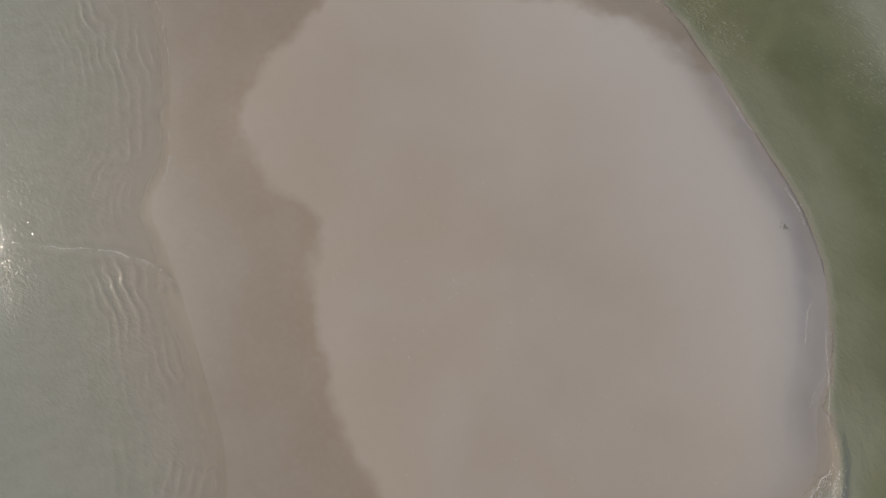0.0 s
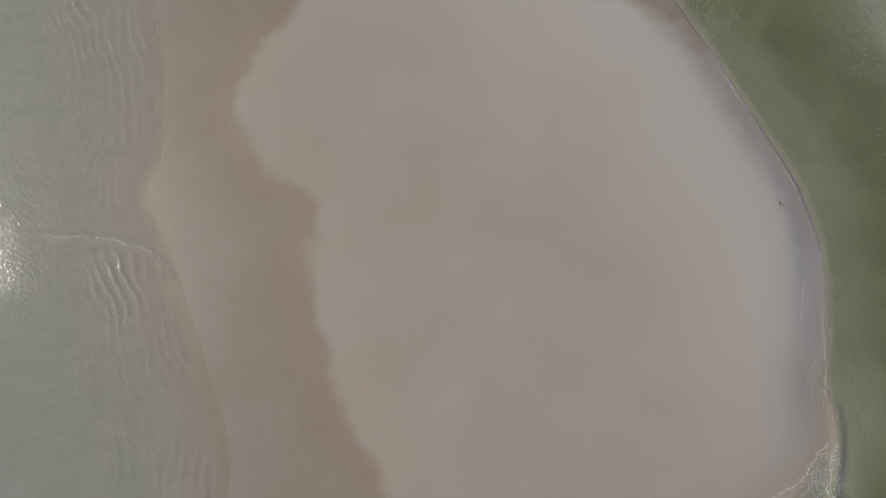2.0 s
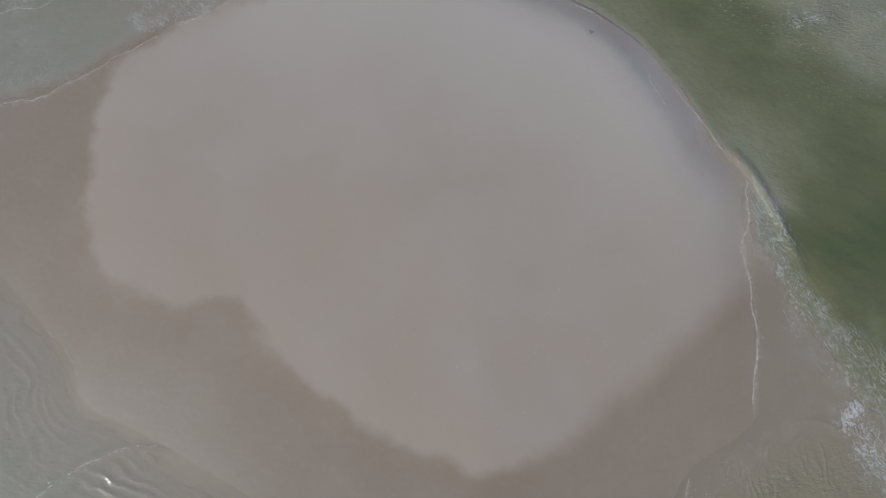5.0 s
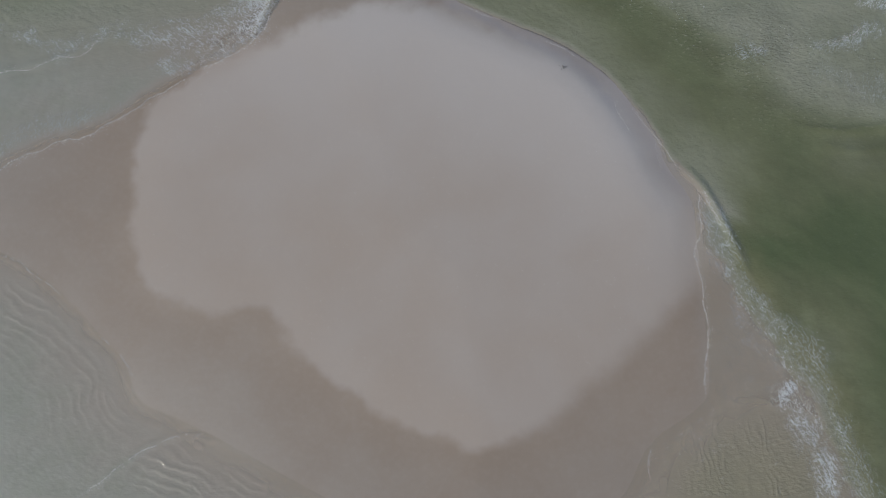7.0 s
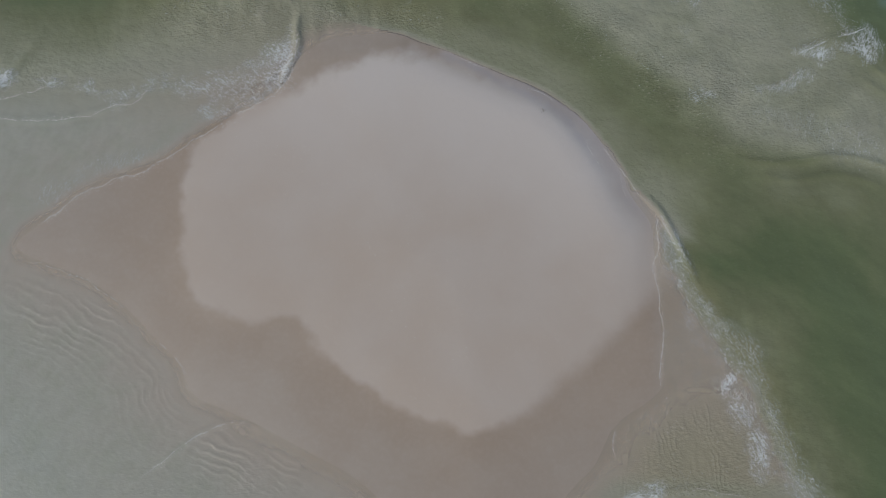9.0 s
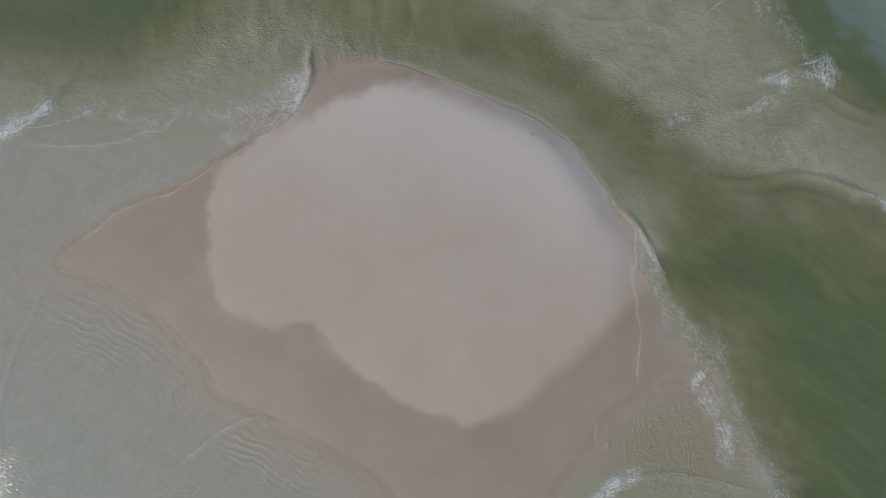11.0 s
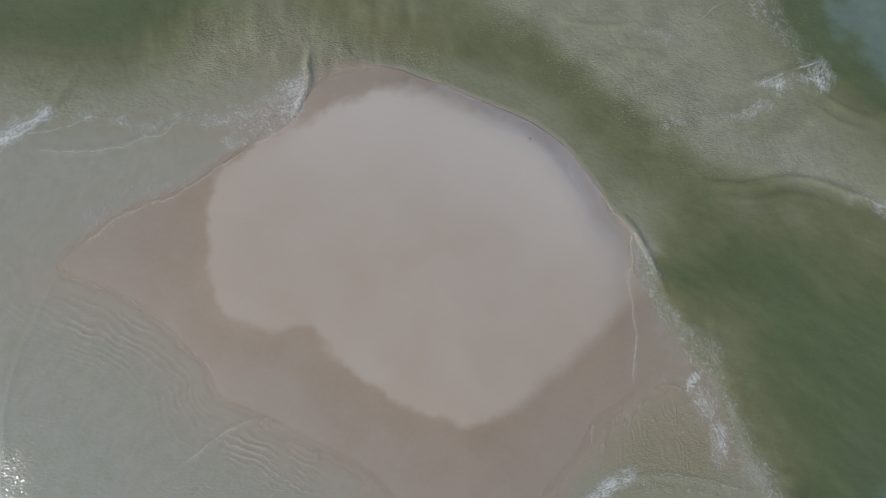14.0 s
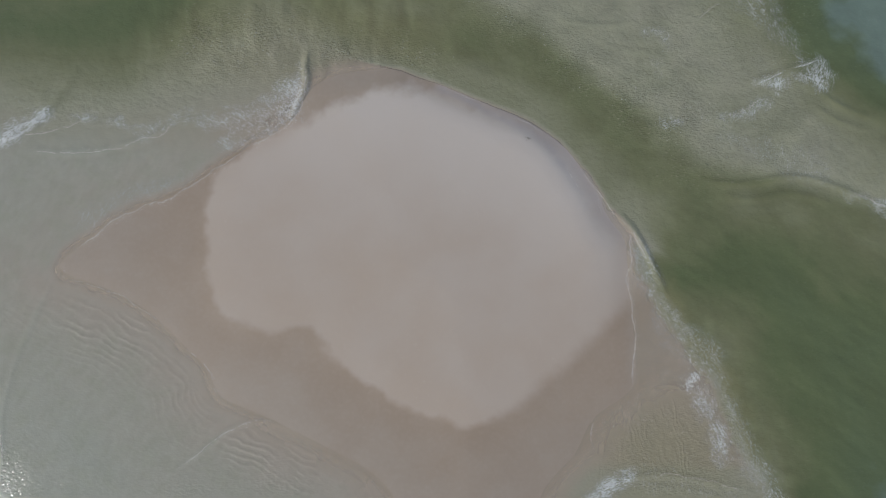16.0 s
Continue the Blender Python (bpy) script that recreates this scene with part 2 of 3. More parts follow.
def mixed(nodes, links, fac, a, b):
    n = nodes.new("ShaderNodeMix")
    n.data_type = "RGBA"
    for slot, v in ((0, fac), (6, a), (7, b)):
        if isinstance(v, (int, float)):
            n.inputs[slot].default_value = v
        elif isinstance(v, tuple):
            n.inputs[slot].default_value = (*v, 1)
        else:
            links.new(v, n.inputs[slot])
    return n.outputs[2]


def attribute(nodes, name):
    n = nodes.new("ShaderNodeAttribute")
    n.attribute_name = name
    return n.outputs["Fac"]


def span(nodes, links, value, a, b):
    n = nodes.new("ShaderNodeMapRange")
    n.interpolation_type = "SMOOTHSTEP"
    n.inputs["From Min"].default_value, n.inputs["From Max"].default_value = a, b
    links.new(value, n.inputs["Value"])
    return n.outputs[0]


def bumps(nodes, links, height, distance, strength=1.0, after=None):
    n = node(nodes, "ShaderNodeBump", Strength=strength, Distance=distance)
    links.new(height, n.inputs["Height"])
    if after:
        links.new(after, n.inputs["Normal"])
    return n.outputs["Normal"]


def sand_material():
    m, nodes, links, bsdf = material("sand")
    edge = attribute(nodes, "dryness")
    ragged = maths(nodes, links, "MULTIPLY_ADD", noise_node(nodes, links, 0.33, 3.5, 0.5), 2.6, -1.3)
    dry = span(nodes, links, maths(nodes, links, "MULTIPLY_ADD", ragged, attribute(nodes, "crisp"), edge), -0.75, 0.75)
    cloud, grain = noise_node(nodes, links, 0.13, 5.0), noise_node(nodes, links, 14.0, 3.0, 0.7)
    speck = noise_node(nodes, links, 1.6, 5.0, 0.6)
    patch = span(nodes, links, cloud, 0.32, 0.68)
    broad = span(nodes, links, noise_node(nodes, links, 0.06, 3.0), 0.35, 0.65)
    # damp sand is darkest just below the dry edge; further out a film of water lies on it
    filmed = span(nodes, links, maths(nodes, links, "MULTIPLY_ADD", broad, 4.0, attribute(nodes, "below")), 1.0, -8.5)
    damp = mixed(nodes, links, patch, (0.286, 0.225, 0.169), (0.306, 0.246, 0.190))
    # the film's sheen is put into these paler colours
    filmy = mixed(nodes, links, patch, (0.294, 0.241, 0.190), (0.314, 0.266, 0.216))
    wet_colour = mixed(nodes, links, filmed, damp, filmy)
    dry_colour = mixed(nodes, links, maths(nodes, links, "MULTIPLY_ADD", patch, 0.5, maths(nodes, links, "MULTIPLY", broad, 0.5)), (0.383, 0.318, 0.26), (0.403, 0.346, 0.295))
    dry_colour = mixed(nodes, links, maths(nodes, links, "MULTIPLY", attribute(nodes, "berm"), 0.65), dry_colour, (0.500, 0.468, 0.440))
    colour = mixed(nodes, links, dry, wet_colour, dry_colour)
    # dark mineral sand sorted out along the steep face; blue sky reflection painted in
    streak = maths(nodes, links, "MULTIPLY", attribute(nodes, "face"), maths(nodes, links, "MULTIPLY_ADD", speck, 0.5, 0.3))
    colour = mixed(nodes, links, streak, colour, (0.235, 0.247, 0.285))
    fleck = mixed(nodes, links, maths(nodes, links, "MULTIPLY", span(nodes, links, speck, 0.4, 0.75), 0.10), colour, (0.43, 0.37, 0.32))
    dark = mixed(nodes, links, maths(nodes, links, "MULTIPLY", span(nodes, links, grain, 0.5, 0.75), 0.12), fleck, (0.17, 0.14, 0.11))
    links.new(dark, bsdf.inputs["Base Color"])
    links.new(maths(nodes, links, "MULTIPLY_ADD", dry, 0.45, 0.42), bsdf.inputs["Roughness"])
    bsdf.inputs["Specular IOR Level"].default_value = 0.35
    links.new(bumps(nodes, links, grain, 0.010, 0.5, bumps(nodes, links, speck, 0.03, 0.5)), bsdf.inputs["Normal"])
    return m


def ramp(nodes, links, value, stops):
    n = nodes.new("ShaderNodeValToRGB")
    while len(n.color_ramp.elements) < len(stops):
        n.color_ramp.elements.new(0.5)
    for e, (at, colour) in zip(n.color_ramp.elements, stops):
        e.position, e.color = at, (*colour, 1)
    links.new(value, n.inputs[0])
    return n.outputs[0]


def laid(nodes, links, scale, detail, rough, turn, along, across):
    """Noise drawn out along a slanting direction."""
    n = node(nodes, "ShaderNodeTexNoise", Scale=scale, Detail=detail, Roughness=rough)
    lie = nodes.new("ShaderNodeMapping")
    lie.inputs["Rotation"].default_value, lie.inputs["Scale"].default_value = (0, 0, radians(turn)), (1 / along, 1 / across, 1.0)
    links.new(coords(nodes).outputs["Object"], lie.inputs["Vector"])
    links.new(lie.outputs[0], n.inputs["Vector"])
    return n.outputs["Fac"]


def scaled(nodes, links, colour, by):
    n = nodes.new("ShaderNodeVectorMath")
    n.operation = "SCALE"
    links.new(colour, n.inputs[0])
    links.new(by, n.inputs["Scale"])
    return n.outputs[0]


def water_material():
    m, nodes, links, bsdf = material("sea_water")
    depth, froth, stir, grainy = (attribute(nodes, key) for key in ("depth", "froth", "stir", "grainy"))

    def calc(how, a, b=0.0, c=0.0, clamp=False):
        return maths(nodes, links, how, a, b, c, clamp)

    def between(value, a, b):
        return span(nodes, links, value, a, b)

    murk = noise_node(nodes, links, 0.09, 4.0)
    # short-crested wavelets, longer across the wind than along it
    fine, mid = laid(nodes, links, 1.7, 4.0, 0.62, 35, 1.1, 0.9), laid(nodes, links, 0.55, 3.0, 0.55, 35, 1.1, 0.9)
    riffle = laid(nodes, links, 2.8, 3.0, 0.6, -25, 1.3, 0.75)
    # stirred-up sand near the shore and green water beyond hide the bed
    cloud = calc("MULTIPLY", depth, calc("MULTIPLY_ADD", murk, 0.8, 0.6))
    hidden = calc("SUBTRACT", 1.0, calc("POWER", 0.0000002, cloud), clamp=True)
    veil = calc("MULTIPLY", hidden, 0.92)
    far = calc("MULTIPLY", cloud, 0.2)
    calm = ramp(nodes, links, far, [
        (0.0, (0.33, 0.278, 0.222)), (0.018, (0.332, 0.297, 0.246)), (0.038, (0.312, 0.302, 0.249)), (0.08, (0.298, 0.306, 0.258)), (0.124, (0.282, 0.302, 0.258)), (0.192, (0.24, 0.25, 0.18)),
        (0.336, (0.183, 0.185, 0.107)), (0.6, (0.106, 0.130, 0.065)), (0.78, (0.10, 0.128, 0.066)), (1.0, (0.10, 0.14, 0.108))])
    silty = ramp(nodes, links, far, [
        (0.0, (0.33, 0.278, 0.222)), (0.024, (0.305, 0.27, 0.21)), (0.06, (0.282, 0.270, 0.208)), (0.124, (0.272, 0.267, 0.200)), (0.192, (0.260, 0.262, 0.186)),
        (0.30, (0.198, 0.203, 0.128)), (0.42, (0.150, 0.159, 0.087)), (0.6, (0.105, 0.128, 0.062)), (0.86, (0.101, 0.130, 0.068)), (1.0, (0.142, 0.190, 0.158))])
    body = mixed(nodes, links, stir, calm, silty)
    weedy = calc("MULTIPLY", calc("MULTIPLY", between(noise_node(nodes, links, 0.35, 5.0, 0.65), 0.42, 0.68), calc("SUBTRACT", 1.0, stir)), between(depth, 0.03, 0.2))
    body = mixed(nodes, links, calc("MULTIPLY", weedy, 0.3), body, (0.245, 0.262, 0.190))
    # clouds of silt, drawn out by the run of the water, and painted wavelet shading
    body = scaled(nodes, links, body, calc("MULTIPLY_ADD", attribute(nodes, "mottle"), 0.42, 1.0))
    # riffled water is flecked with pale grains of sand and froth
    fleck = calc("MULTIPLY", between(riffle, 0.54, 0.70), between(fine, 0.40, 0.58))
    # shade in the troughs of the riffle, put into the body colour below
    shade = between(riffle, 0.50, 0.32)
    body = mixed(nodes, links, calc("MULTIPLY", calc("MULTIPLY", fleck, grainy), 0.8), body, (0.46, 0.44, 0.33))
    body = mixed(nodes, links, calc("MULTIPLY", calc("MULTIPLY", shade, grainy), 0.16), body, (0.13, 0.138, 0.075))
    body = mixed(nodes, links, calc("MULTIPLY", attribute(nodes, "silt"), 0.8), body, (0.226, 0.211, 0.112))
    # lace of foam: thin strands along the direction of the flow, with bubbles between
    flow = nodes.new("ShaderNodeCombineXYZ")
    links.new(attribute(nodes, "lace_along"), flow.inputs[0])
    links.new(attribute(nodes, "lace_across"), flow.inputs[1])
    strands = []
    for scale, detail in ((1.35, 1.0), (2.3, 1.5)):
        n = node(nodes, "ShaderNodeTexNoise", Scale=scale, Detail=detail, Roughness=0.55, Distortion=0.6)
        links.new(flow.outputs[0], n.inputs["Vector"])
        strands.append(calc("ABSOLUTE", calc("SUBTRACT", n.outputs["Fac"], 0.5)))
    net = calc("MINIMUM", strands[0], calc("MULTIPLY", strands[1], 0.9))
    thick = calc("MULTIPLY", froth, calc("MULTIPLY_ADD", between(noise_node(nodes, links, 0.8, 3.0), 0.3, 0.7), 0.9, 0.35))
    lace = calc("MULTIPLY", between(calc("SUBTRACT", calc("MULTIPLY", thick, 0.042), net), -0.009, 0.009), calc("MULTIPLY_ADD", between(froth, 0.4, 1.8), 0.4, calc("MULTIPLY", between(froth, 0.0, 0.3), 0.42)))
    body = mixed(nodes, links, calc("MULTIPLY", between(froth, 0.0, 1.5), 0.14), body, (0.36, 0.38, 0.37))
    body = mixed(nodes, links, lace, body, (0.66, 0.69, 0.70))
    # thin crested ripples, cloudy enough to be seen where the water is shallow
    frac = calc("FRACT", calc("MULTIPLY_ADD", noise_node(nodes, links, 0.8, 3.0), 0.35, attribute(nodes, "ripple_run")))
    ridge = calc("SUBTRACT", between(frac, 0.08, 0.56), between(frac, 0.56, 0.90))
    ripple = calc("MULTIPLY", ridge, attribute(nodes, "ripple_strength"))
    cover = calc("MAXIMUM", calc("MAXIMUM", veil, lace), calc("MINIMUM", calc("MAXIMUM", attribute(nodes, "ripple_strength"), calc("MULTIPLY", grainy, 1.5)), 0.6))
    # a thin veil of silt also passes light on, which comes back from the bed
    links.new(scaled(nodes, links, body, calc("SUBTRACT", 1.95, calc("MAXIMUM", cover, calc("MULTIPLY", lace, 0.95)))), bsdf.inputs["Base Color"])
    links.new(calc("MULTIPLY_ADD", lace, 0.4, 0.07), bsdf.inputs["Roughness"])
    bsdf.inputs["IOR"].default_value = 1.33
    bsdf.inputs["Specular IOR Level"].default_value = 0.5
    chop = calc("MULTIPLY", calc("SUBTRACT", between(depth, 0.2, 0.8), calc("MULTIPLY", between(depth, 0.9, 2.4), 0.6)), calc("MULTIPLY_ADD", stir, 0.85, 0.15))
    crinkle = calc("MULTIPLY", calc("MULTIPLY", fine, calc("SUBTRACT", 1.0, stir)), between(depth, 0.01, 0.12))
    rough_water = calc("MULTIPLY", calc("SUBTRACT", calc("MULTIPLY_ADD", mid, 1.6, fine), 1.3), chop)
    waves = bumps(nodes, links, calc("MULTIPLY", riffle, calc("ADD", grainy, 0.05)), 0.27, 1.0, bumps(nodes, links, ripple, 0.026, 1.0))
    waves = bumps(nodes, links, rough_water, 0.10, 1.0, waves)
    waves = bumps(nodes, links, crinkle, 0.022, 1.0, waves)
    waves = bumps(nodes, links, lace, 0.03, 1.0, waves)
    links.new(waves, bsdf.inputs["Normal"])
    clear, gloss = nodes.new("ShaderNodeBsdfTransparent"), node(nodes, "ShaderNodeBsdfGlossy", Roughness=0.07)
    clear.inputs["Color"].default_value = (0.98, 0.985, 0.96, 1)
    links.new(waves, gloss.inputs["Normal"])
    slant = nodes.new("ShaderNodeLayerWeight")
    links.new(waves, slant.inputs["Normal"])
    slant.inputs["Blend"].default_value = 0.5
    sheen = calc("MULTIPLY_ADD", calc("POWER", slant.outputs["Facing"], 5.0), 0.97, 0.025)
    film, whole = nodes.new("ShaderNodeMixShader"), nodes.new("ShaderNodeMixShader")
    for a, b in ((sheen, film.inputs[0]), (clear.outputs[0], film.inputs[1]), (gloss.outputs[0], film.inputs[2]),
                 (cover, whole.inputs[0]), (film.outputs[0], whole.inputs[1]), (bsdf.outputs[0], whole.inputs[2]),
                 (whole.outputs[0], nodes["Material Output"].inputs["Surface"])):
        links.new(a, b)
    return m


def foam_material(name, low, high):
    m, nodes, links, bsdf = material(name)
    tone = noise_node(nodes, links, 2.0, 3.0)
    links.new(mixed(nodes, links, tone, low, high), bsdf.inputs["Base Color"])
    bsdf.inputs["Roughness"].default_value = 0.6
    # single bubbles lie a little apart, so that the water shows between them
    links.new(maths(nodes, links, "MULTIPLY_ADD", span(nodes, links, noise_node(nodes, links, 5.0, 3.0), 0.35, 0.65), 0.45, 0.40), bsdf.inputs["Alpha"])
    return m


SAND, WATER = sand_material(), water_material()
FOAM = foam_material("sea_foam", (0.62, 0.63, 0.61), (0.80, 0.81, 0.80))
# old foam on the sand has taken up some of its colour
SWASH = foam_material("swash_foam", (0.60, 0.55, 0.49), (0.80, 0.76, 0.70))


# ---- ground and water: two sheets that reach the horizon ----
def spread(low, high, pitch):
    """Even steps over the near stretch, then longer and longer ones out to the horizon."""
    core = np.arange(low, high + pitch / 2, pitch)
    tail = pitch * np.cumsum(1.35 ** np.arange(1, 31))
    tail = tail[tail < 4000]
    return np.concatenate([low - tail[::-1], core, high + tail])


def sheet(name, xs, ys, heights, mat, fields):
    n, k = len(xs), len(ys)
    gx, gy = np.meshgrid(xs, ys)
    places = np.stack([gx, gy, heights], -1).reshape(-1, 3)
    i = (np.arange(k - 1)[:, None] * n + np.arange(n - 1)).ravel()
    faces = np.stack([i, i + 1, i + n + 1, i + n], -1)
    me = bpy.data.meshes.new(name)
    me.vertices.add(len(places))
    me.vertices.foreach_set("co", places.ravel())
    me.loops.add(faces.size)
    me.loops.foreach_set("vertex_index", faces.ravel())
    me.polygons.add(len(faces))
    me.polygons.foreach_set("loop_start", np.arange(0, faces.size, 4))
    me.update(calc_edges=True)
    me.polygons.foreach_set("use_smooth", np.ones(len(faces), bool))
    for key, values in fields.items():
        me.attributes.new(key, "FLOAT", "POINT").data.foreach_set("value", values.ravel().astype(np.float32))
    me.materials.append(mat)
    return new(name, me)


XS, YS = spread(-74, 74, 0.2), spread(-50, 46, 0.2)
GX, GY = np.meshgrid(XS, YS)
BED, SHORE, DRYNESS, FACE = bed(GX, GY)
SOFT_EDGE = 1 + 1.2 * np.maximum(step(2, 14, GX), step(15, 20, GY)) + 2.4 * step(13, 19, GX) * step(-12, -4, GY)
from_streak, along_streak = line_distance(GX, GY, STREAK)
FACE_BAND = np.exp(-((from_streak / (0.6 + 0.8 * along_streak + 0.25 * value_noise(GX / 3, GY / 3, 3))) ** 2)) * step(0, 0.12, along_streak) * (1 - 0.75 * step(0.6, 1.0, along_streak)) * (0.75 + 0.25 * value_noise(GX / 1.2 + 8, GY / 1.2, 3))
# the wet foot of the face, streak to water, has grey sky reflection painted in
FACE_BAND = np.maximum(0.85 * FACE_BAND, 0.55 * np.exp(-((np.maximum(SHORE, 0) / (1.9 + 0.5 * value_noise(GX / 4, GY / 4 + 21, 3))) ** 2)) * step(2, 9, GX) * step(-1, 5, GY))
# the crest above the steep face has dried out most
BERM = np.exp(-((line_distance(GX, GY, DROP)[0] / 17) ** 2)) * step(-10, 8, GY) * step(-0.5, 3.5, SHORE + 1.2 * value_noise(GX / 6, GY / 6, 3))
ground = sheet("ground", XS, YS, BED, SAND, {"dryness": np.clip(DRYNESS / SOFT_EDGE + 0.8 * step(13, 19, GX) * step(-13, -3, GY), -50, 50), "face": FACE_BAND, "berm": BERM, "below": np.clip(DRYNESS, -50, 50) - 1.0 * step(4, 12, GX) - 7.0 * step(12, 19, GY) - 5.0 * step(14, 20, GX) * step(-12, -4, GY) - 7.0 * step(24, 27, GX) * step(2, -4, GY), "crisp": 1.0 - 0.7 * step(2, 14, GX)})
tagged(ground, "pale dry sandbank with a darker wet apron sloping under the sea", "sand", kind="structure")

# lacy foam on the water: how thickly it lies, and the direction of its strands
FROTH, LACE_ALONG, LACE_ACROSS = (np.zeros(GX.shape) for _ in range(3))
PATCHES = []


def foam_patch(points, start, end, thick, angle):
    """Foam spread to both sides of a line, its half width going from start to end."""
    line = smooth_line(points, False, 6)
    PATCHES.append((line, start, end, thick, angle))
    near = (np.abs(GX - line[:, 0].mean()) < 3.5 + np.ptp(line[:, 0])) & (np.abs(GY - line[:, 1].mean()) < 3.5 + np.ptp(line[:, 1]))
    x, y = GX[near], GY[near]
    d, along = line_distance(x, y, line)
    lies = thick * step(-1.3, 1.5, start + (end - start) * along - d + 1.4 * value_noise(x / 2.1, y / 2.1, 4))
    more = lies > FROTH[near]
    u, v = turned(x, y, angle, 1.5, 0.5)
    for field, values in ((FROTH, lies), (LACE_ALONG, u), (LACE_ACROSS, v)):
        field[near] = np.where(more, values, field[near])


# the lace behind the north-western breaker
foam_patch([(-36.3, 18.8), (-31, 18.4), (-25.4, 19.3), (-21.6, 21.7)], 1.0, 3.4, 0.62, -35)
foam_patch([(-20.5, 26.6), (-20.9, 23.8), (-22, 20.6)], 0.5, 1.5, 1.1, -35)
foam_patch([(-21.2, 19.6), (-24.5, 16.9), (-28.4, 14.9), (-31.2, 14.8)], 0.9, 1.3, 0.75, -35)
foam_patch([(-52.4, 19.1), (-47.1, 18.4), (-42.2, 17), (-38.1, 18.4)], 0.5, 1.2, 0.6, -35)
foam_patch([(-63.7, 14.9), (-59.5, 17.4), (-56, 20.2)], 1.5, 0.5, 1.6, 30)
foam_patch([(-49.8, 4.3), (-44.6, 7.1), (-38.4, 9.7), (-34.5, 10.8)], 1.6, 1.2, 0.26, 80)
# the lace over the eastern apron, drawn out along the drop
foam_patch([(27.2, -4), (27.8, -10), (29.6, -16.5)], 0.6, 2.4, 0.2, -58)
foam_patch([(26.4, 1.8), (27.6, -2.2), (29.2, -7.6), (32, -12.2), (34.9, -15.1)], 0.9, 3.0, 0.46, -58)
foam_patch([(26.6, 2.1), (28.4, -2.2), (30.7, -8), (33.9, -12.9)], 0.4, 0.7, 0.62, -58)
foam_patch([(33.8, -17.1), (32.5, -18.8)], 0.75, 0.6, 1.7, -58)
foam_patch([(33.2, -18.2), (35, -21.1), (36.4, -24.7), (36.6, -27.6)], 1.3, 0.6, 1.1, -58)
foam_patch([(35.6, -15.7), (37.9, -19.9), (39.1, -24.6), (41, -28.8), (43, -33)], 1.0, 2.0, 0.5, -58)
foam_patch([(18.7, -32.7), (21.7, -31.2), (24.3, -30.1)], 0.9, 0.5, 1.3, 20)
foam_patch([(24.3, -30.4), (30.6, -30.7), (39.9, -32.6)], 1.3, 1.3, 0.22, 80)
# torn foam on the outer shoal
foam_patch([(45.2, 23.8), (47.5, 24), (49.6, 24.5)], 0.3, 1.0, 1.3, 75)
foam_patch([(50.6, 25.2), (52.9, 25.1), (54.4, 25)], 0.5, 2.0, 1.1, 75)
foam_patch([(55, 27.2), (55, 24.8), (54.4, 23)], 0.6, 0.4, 1.0, 80)
foam_patch([(45.5, 38), (48.4, 33.6), (50.6, 30), (52, 27.6)], 3.2, 0.9, 0.36, -60)
foam_patch([(40.3, 18.6), (43.2, 19.5), (45.8, 21.1)], 0.4, 0.9, 0.6, 70)
foam_patch([(40.2, 16.5), (45.2, 13.7), (52.9, 11.4)], 1.6, 2.6, 0.24, 75)
foam_patch([(30.1, 31.9), (32, 31.9), (32.8, 29.3)], 0.7, 0.7, 0.5, 80)
foam_patch([(32, 17.8), (34.1, 18.3)], 0.35, 0.45, 0.9, 10)
foam_patch([(56.9, 7.9), (59.6, 6.7), (62.2, 5.3)], 0.4, 0.9, 0.8, -30)
foam_patch([(31.1, 27.4), (31.7, 23.1), (32.3, 19.7)], 0.9, 0.7, 0.22, 80)

SURFACE = water_height(GX, GY, SHORE)
RUN, STRONG = ripple_fields(GX, GY, SHORE)
OUT = np.maximum(-SHORE, 0)


def belt(points, wide):
    """How near the water is to a line, 1 on it and fading to 0."""
    return np.exp(-((line_distance(GX, GY, smooth_line(points))[0] / wide) ** 2))


# the sea is silty and stirred in the north and east, calm and clearer in the lee of the bank
STIR = 1 - step(9, -1, GX) * step(19, 12, GY + 0.8 * value_noise(GX / 4, GY / 4, 3))
NORTH = belt([(-33.4, 30.3), (-27.6, 30), (-21, 30.3), (-15.2, 29.9), (-10.2, 27.8), (-4.5, 25.6)], 5.0)
FAR_BANK = belt([(6.2, 36.2), (13.6, 32.6), (19.3, 28.2), (25.6, 22.6), (33.4, 17.8)], 4.0)
PAST_DROP = line_distance(GX, GY, DROP)[0] * np.where(inside(GX, GY, np.vstack([DROP, [(50, -400), (-400, -400), (-400, 47)]])), -1, 1)
PAST_DROP += 0.9 * value_noise(GX / 4 + 7, GY / 4, 3) + 0.5 * value_noise(GX / 1.1, GY / 1.1 + 4, 3)
APRON = np.exp(-(((GX - 30) / 9) ** 4) - ((GY + 27) / 8) ** 2) * step(-1, 5, OUT + 2.2 * value_noise(GX / 2.4, GY / 5, 3)) * step(1.5, -1.0, PAST_DROP)
PATCHY = 0.35 + 0.65 * step(-0.35, 0.3, value_noise(GX / 3.2 + 20, GY / 3.2, 3))
GRAINY = np.clip(0.06 + PATCHY * (0.85 * NORTH + 0.6 * FAR_BANK + 0.4 * APRON + 0.3 * step(26, 34, GX) * step(6, 14, GY) * step(58, 50, GX)) * step(0, 1.5, OUT), 0, 1)
GRAINY = GRAINY * (0.2 + 0.8 * STIR) + 0.15 * PATCHY * np.exp(-(((GX + 22) / 10) ** 2) - ((GY + 31) / 6) ** 2)
GRAINY += 0.2 * np.exp(-((GX + 57) ** 2 + (GY + 29.5) ** 2) / 8) + 0.16 * np.exp(-((GX + 33.5) ** 2 + (GY + 33.5) ** 2) / 10)
